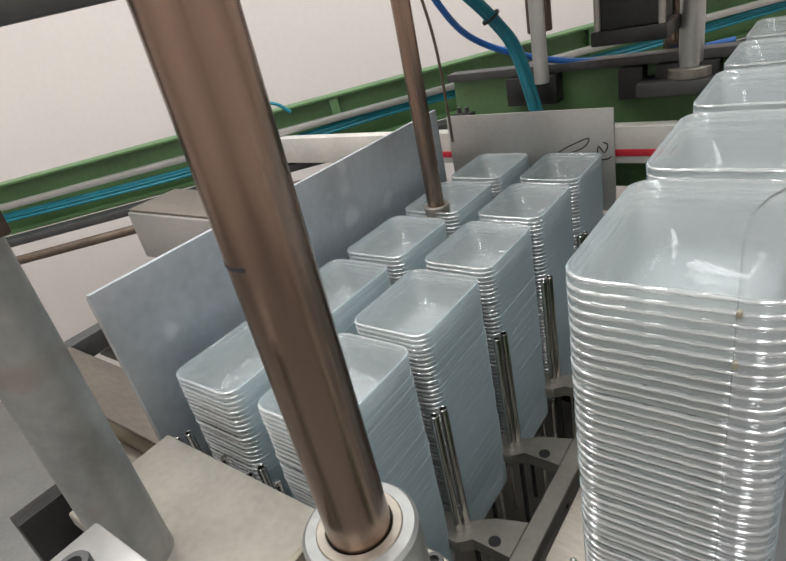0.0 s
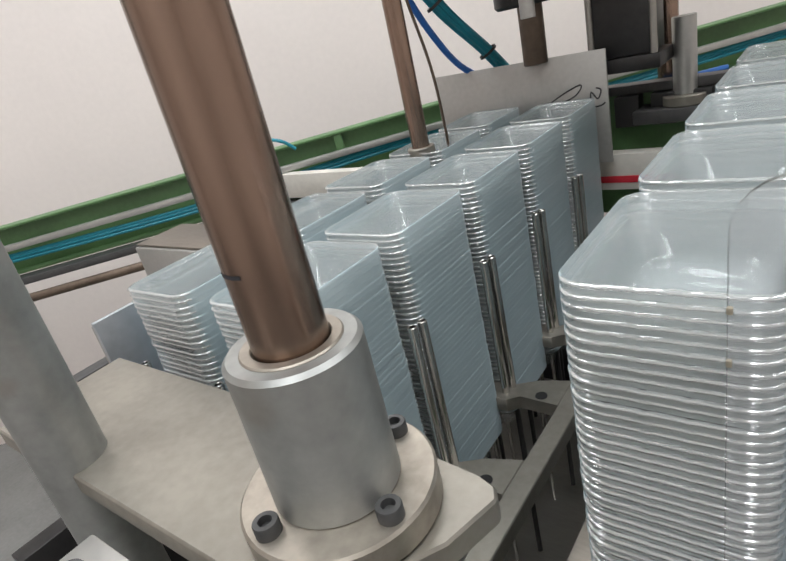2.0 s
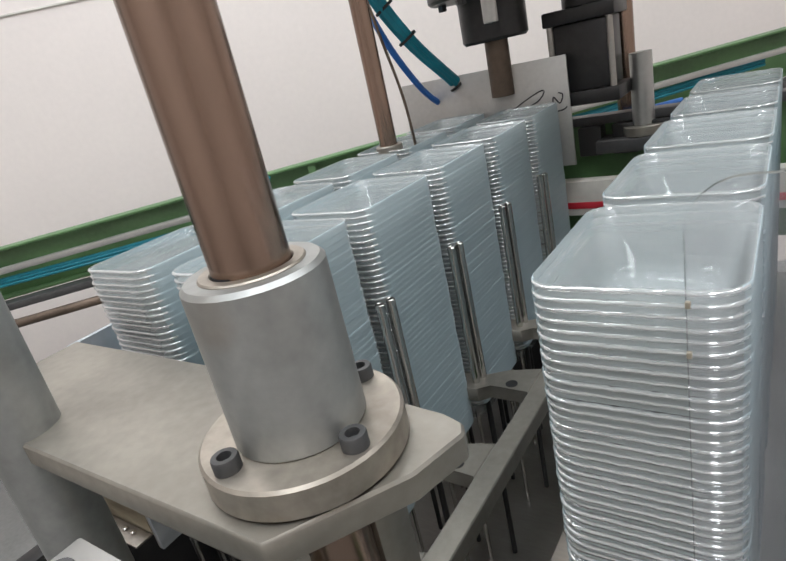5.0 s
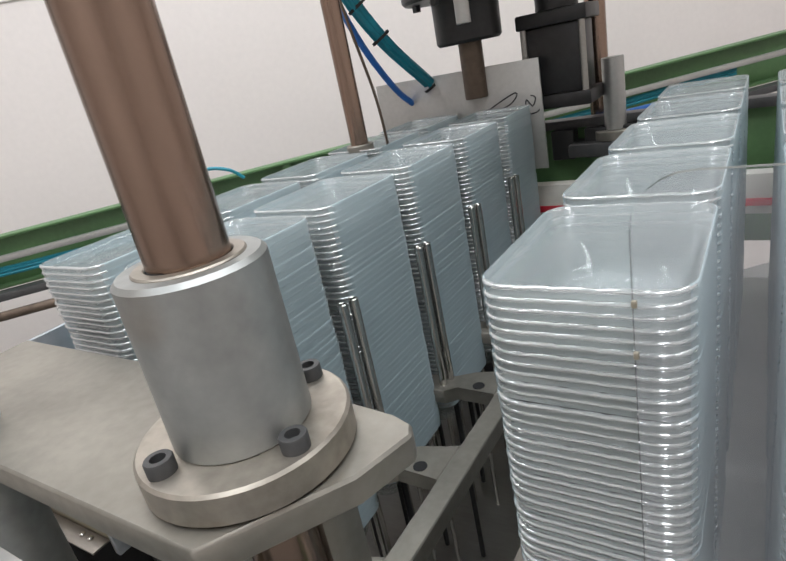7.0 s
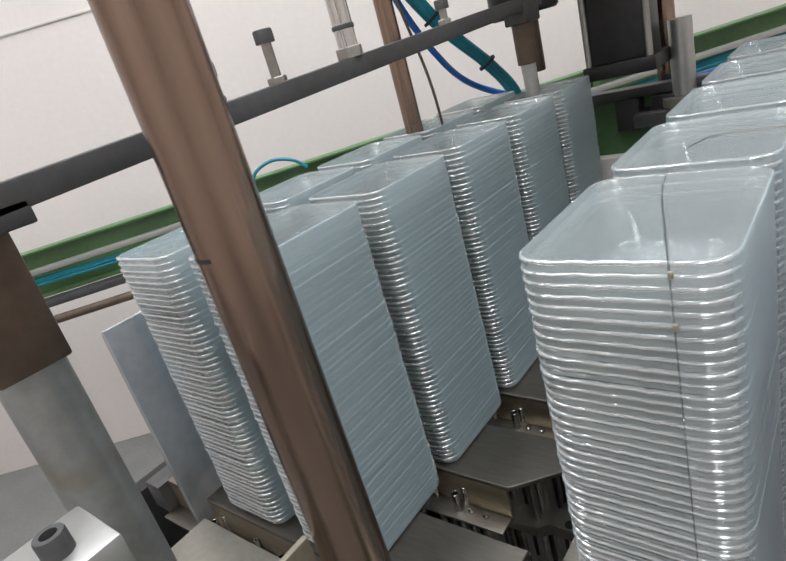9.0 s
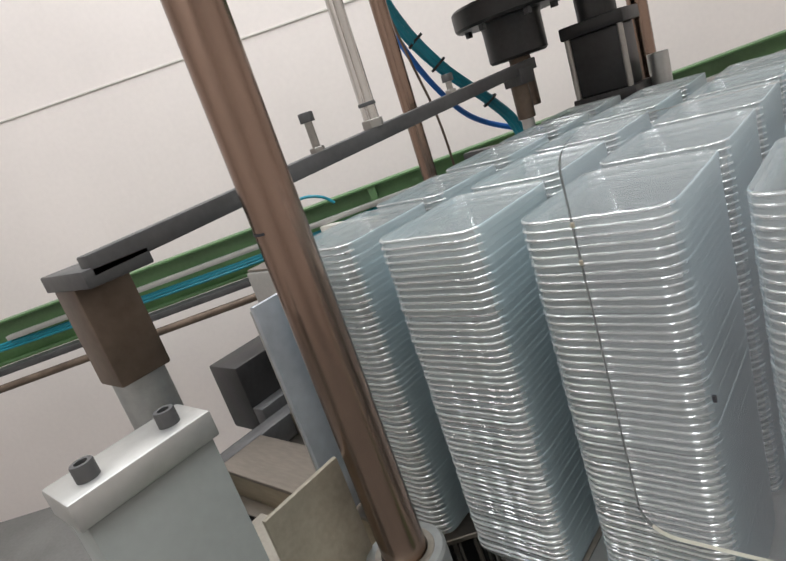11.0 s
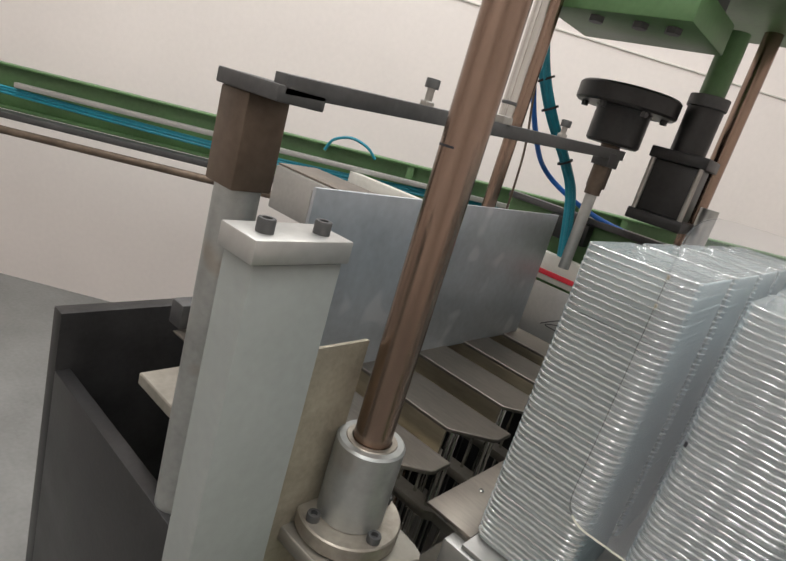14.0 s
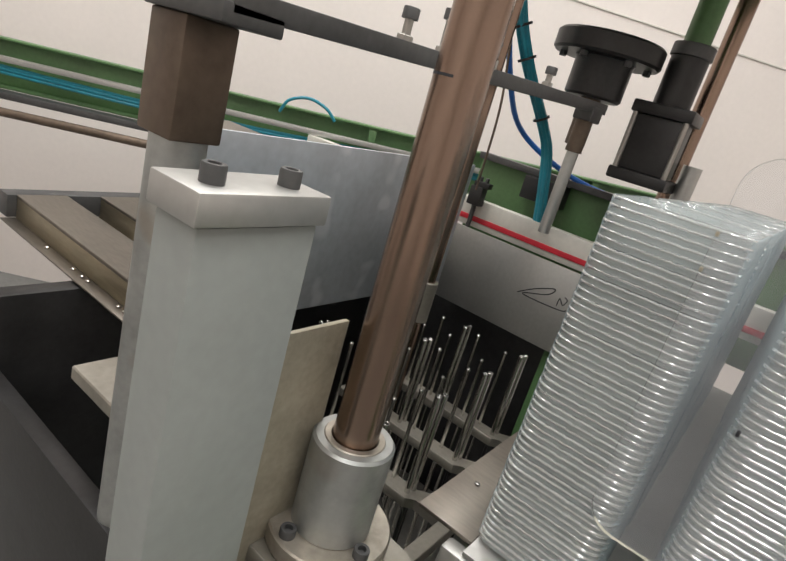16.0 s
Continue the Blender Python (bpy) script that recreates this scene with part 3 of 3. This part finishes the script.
for k in range(2):
    part("fitting", rod(0.006, 0.074, 0.088, 0.006 + 0.022 * k, 0.017, 14), IRON, sensor)
part("mount_post", rod(0.007, -0.25, 0.001, 0.010, 0.018, 14), IRON, sensor)

cyl = thing("press_cylinder", "black steel cylinder with a wide round flange", "cylinder", -0.275, 1.06, 0.54)
part("barrel", lathe([(0, 0), (0.066, 0), (0.072, 0.006), (0.072, 0.085), (0.078, 0.10), (0, 0.10)], 40), DARK, cyl)
part("flange", lathe([(0, 0.095), (0.128, 0.095), (0.134, 0.101), (0.134, 0.139), (0.128, 0.145), (0, 0.145)], 48), DARK, cyl, "wide black flange")
part("cylinder_rod", rod(0.026, -0.12, 0.0, n=28), BROWN, cyl)
for k in range(6):
    a = radians(60 * k + 20)
    part("bolt", rod(0.010, 0.082, 0.096, 0.105 * math.cos(a), 0.105 * math.sin(a), 6), IRON, cyl)

valve = thing("pneumatic_cylinder", "black square pneumatic cylinder with green upper tube", "cylinder", -0.105, 1.15, 0.40)
part("body", box(-0.06, 0.06, -0.05, 0.05, 0.0, 0.14, 0.004), DARK, valve)
part("cap", box(-0.075, 0.075, -0.06, 0.06, 0.14, 0.17, 0.004), DARK, valve)
part("cap", box(-0.075, 0.075, -0.06, 0.06, -0.03, 0.0, 0.004), DARK, valve)
part("motor", rod(0.045, 0.17, 0.29, n=28), DARK, valve)
part("collar", rod(0.050, 0.29, 0.32, n=28), IRON, valve)
part("green_tube", rod(0.032, 0.32, 0.48, n=28), GREEN, valve, "green painted tube")
for sx in (-0.062, 0.062):
    part("tie_rod", rod(0.007, -0.03, 0.17, sx, -0.05, 12), STEEL, valve)

head = thing("overhead_press", "green painted steel plates of the overhead press", "press", 0, 0, 0)
part("plate", box(-0.43, -0.075, 0.735, 1.0, 0.790, 0.86, 0.004), GREEN, head)
part("plate", box(-0.43, 0.30, 0.735, 1.45, 0.93, 1.0, 0.004), GREEN, head)
part("spacer", box(-0.40, -0.10, 0.80, 0.98, 0.86, 0.93), IRON, head)
for hx, hy in ((-0.30, 0.78), (-0.20, 0.79), (-0.13, 0.80)):
    part("bolt", rod(0.018, 0.777, 0.790, hx, hy, 6), IRON, head)

bundle = thing("hose_bundle", "bundle of teal and blue air hoses with cable ties", "hoses", 0, 0, 0)
line = [(-0.49, 0.80, 0.95), (-0.445, 0.84, 0.72), (-0.41, 0.92, 0.58), (-0.395, 1.09, 0.455), (-0.37, 1.15, 0.36), (-0.33, 1.17, 0.15)]
for k in range(5):
    a = 2 * math.pi * k / 5
    hose("teal_hose", [(x + 0.010 * math.cos(a), y + 0.010 * math.sin(a), z) for x, y, z in line], 0.0075, TEAL, bundle)
hose("blue_hose", [(-0.475, 0.79, 0.95), (-0.455, 0.83, 0.70), (-0.45, 0.95, 0.52), (-0.44, 1.10, 0.41), (-0.30, 1.22, 0.33), (-0.1, 1.26, 0.31), (0.06, 1.3, 0.32)], 0.0075, BLUE, bundle)
hose("thin_cable", [(-0.46, 0.78, 0.95), (-0.42, 0.82, 0.62), (-0.40, 0.84, 0.45), (-0.40, 0.85, 0.25)], 0.003, BROWN, bundle)
for x, y, z in ((-0.428, 0.875, 0.65), (-0.411, 0.915, 0.584), (-0.396, 1.08, 0.462)):
    part("cable_tie", lathe([(0.021, -0.003), (0.0225, -0.003), (0.0225, 0.003), (0.021, 0.003), (0.021, -0.003)], 16, pose(x, y, z, 20, -25)), BLACK, bundle)

post = thing("spindle_post", "bare metal post with a round foot behind the stacks", "post", -0.011, 1.220, 0.280)
part("column", rod(0.024, 0.012, 0.17, n=32), SHEET, post)
part("foot", rod(0.046, -0.01, 0.012, n=32, c=0.002), FORK, post, "round flanged foot")
part("ledge", box(-0.10, 0.16, -0.05, 0.12, -0.04, -0.01, 0.003), IRON, post)

# dark bed of the machine under the platen; added black screens keep the pit in shade
bed = thing("machine_bed", "dark machine bed with green frame and added dark pit screens", "machine bed", 0, 0, 0)
part("bed_plate", box(-0.9, 1.3, -0.1, 1.4, -0.93, -0.88), DARK, bed)
part("back_pit_screen", box(-0.75, 0.10, 1.16, 1.20, -0.88, -0.06), DARK, bed)
part("side_pit_screen", box(-0.79, -0.75, -0.10, 1.20, -0.88, -0.09), DARK, bed)
# added dark boxes that stand in for the machine's dark interior behind the slats
part("dark_fill_box", box(-0.86, -0.74, 0.28, 1.15, -0.089, 0.085, 0.004), DARK, bed, "added black box for the dark machine interior")
part("dark_fill_rail", box(-0.74, -0.70, 0.28, 1.15, -0.089, -0.02, 0.004), IRON, bed)
part("front_pit_screen", box(-0.75, 0.02, -0.10, -0.07, -0.88, -0.22), DARK, bed)
part("green_strut", box(-0.16, -0.12, 1.10, 1.15, -0.88, -0.10), GREEN, bed, "green painted strut")
part("green_front", box(0.10, 1.2, 0.06, 0.12, -0.88, -0.10), GREEN, bed, "green painted front panel")


# ---------------------------------------------------------------- motion
LIFT = [(0, -0.234), (0.5, -0.178), (1, -0.124), (1.5, -0.085), (2, -0.056), (2.5, -0.037), (3, -0.025), (4.2, -0.006), (5.3, 0.0), (7.2, 0.0), (7.5, -0.041),
        (8, -0.143), (8.5, -0.254), (9, -0.330), (9.5, -0.375), (15.6, -0.375), (16, -0.375)]
PUSH = [(0, -0.50), (9.3, -0.50), (11.3, -0.125), (11.5, -0.055), (12, 0.050), (12.4, 0.121), (12.6, 0.121), (12.9, 0.02), (13.2, -0.035), (13.5, -0.14), (14, -0.30), (14.5, -0.42), (15, -0.475), (16, -0.48)]
SLIDE = [(0, -0.52), (7.35, -0.52), (7.8, 0.0), (14.9, 0.0), (15.2, -0.14), (15.5, -0.33), (15.8, -0.52), (16, -0.52)]


def along(rows, t):
    for (t0, v0), (t1, v1) in zip(rows, rows[1:]):
        if t <= t1:
            return v0 + (v1 - v0) * (t - t0) / (t1 - t0)
    return rows[-1][1]


CLEAR = SHIFT - 2 * 0.172


def motions():
    walk(platen, [(t, pose(0, 0, z)) for t, z in LIFT])
    walk(rack, [(t, pose(x, 0, 0)) for t, x in SLIDE])
    walk(pusher, [(t, pose(x, 0, min(0.0, 0.14 * x))) for t, x in PUSH])
    times = [0, 0.5, 1, 1.5, 2, 2.5, 3, 4.2, 5.3, 7.4, 9.3, 10, 10.5, 11, 11.3, 11.5, 12, 12.4, 16]
    for st, x, y in NEW_STACKS:
        rows = []
        for t in times:
            lift = along(LIFT, t) if t <= 5.3 else 0.0
            gone = max(0.0, along(PUSH, min(t, 12.4)) + 0.451) if t > 9.2 else 0.0
            rows.append((t, pose(x + gone, y, REST + lift)))
        walk(st, rows)
    for st, x, y in OLD_STACKS:
        rows = []
        for t in times:
            front = along(PUSH, min(t, 12.4)) + 0.451 if t > 9.2 else 0.0
            rows.append((t, pose(x + max(0.0, front - CLEAR), y, REST)))
        walk(st, rows)


motions()
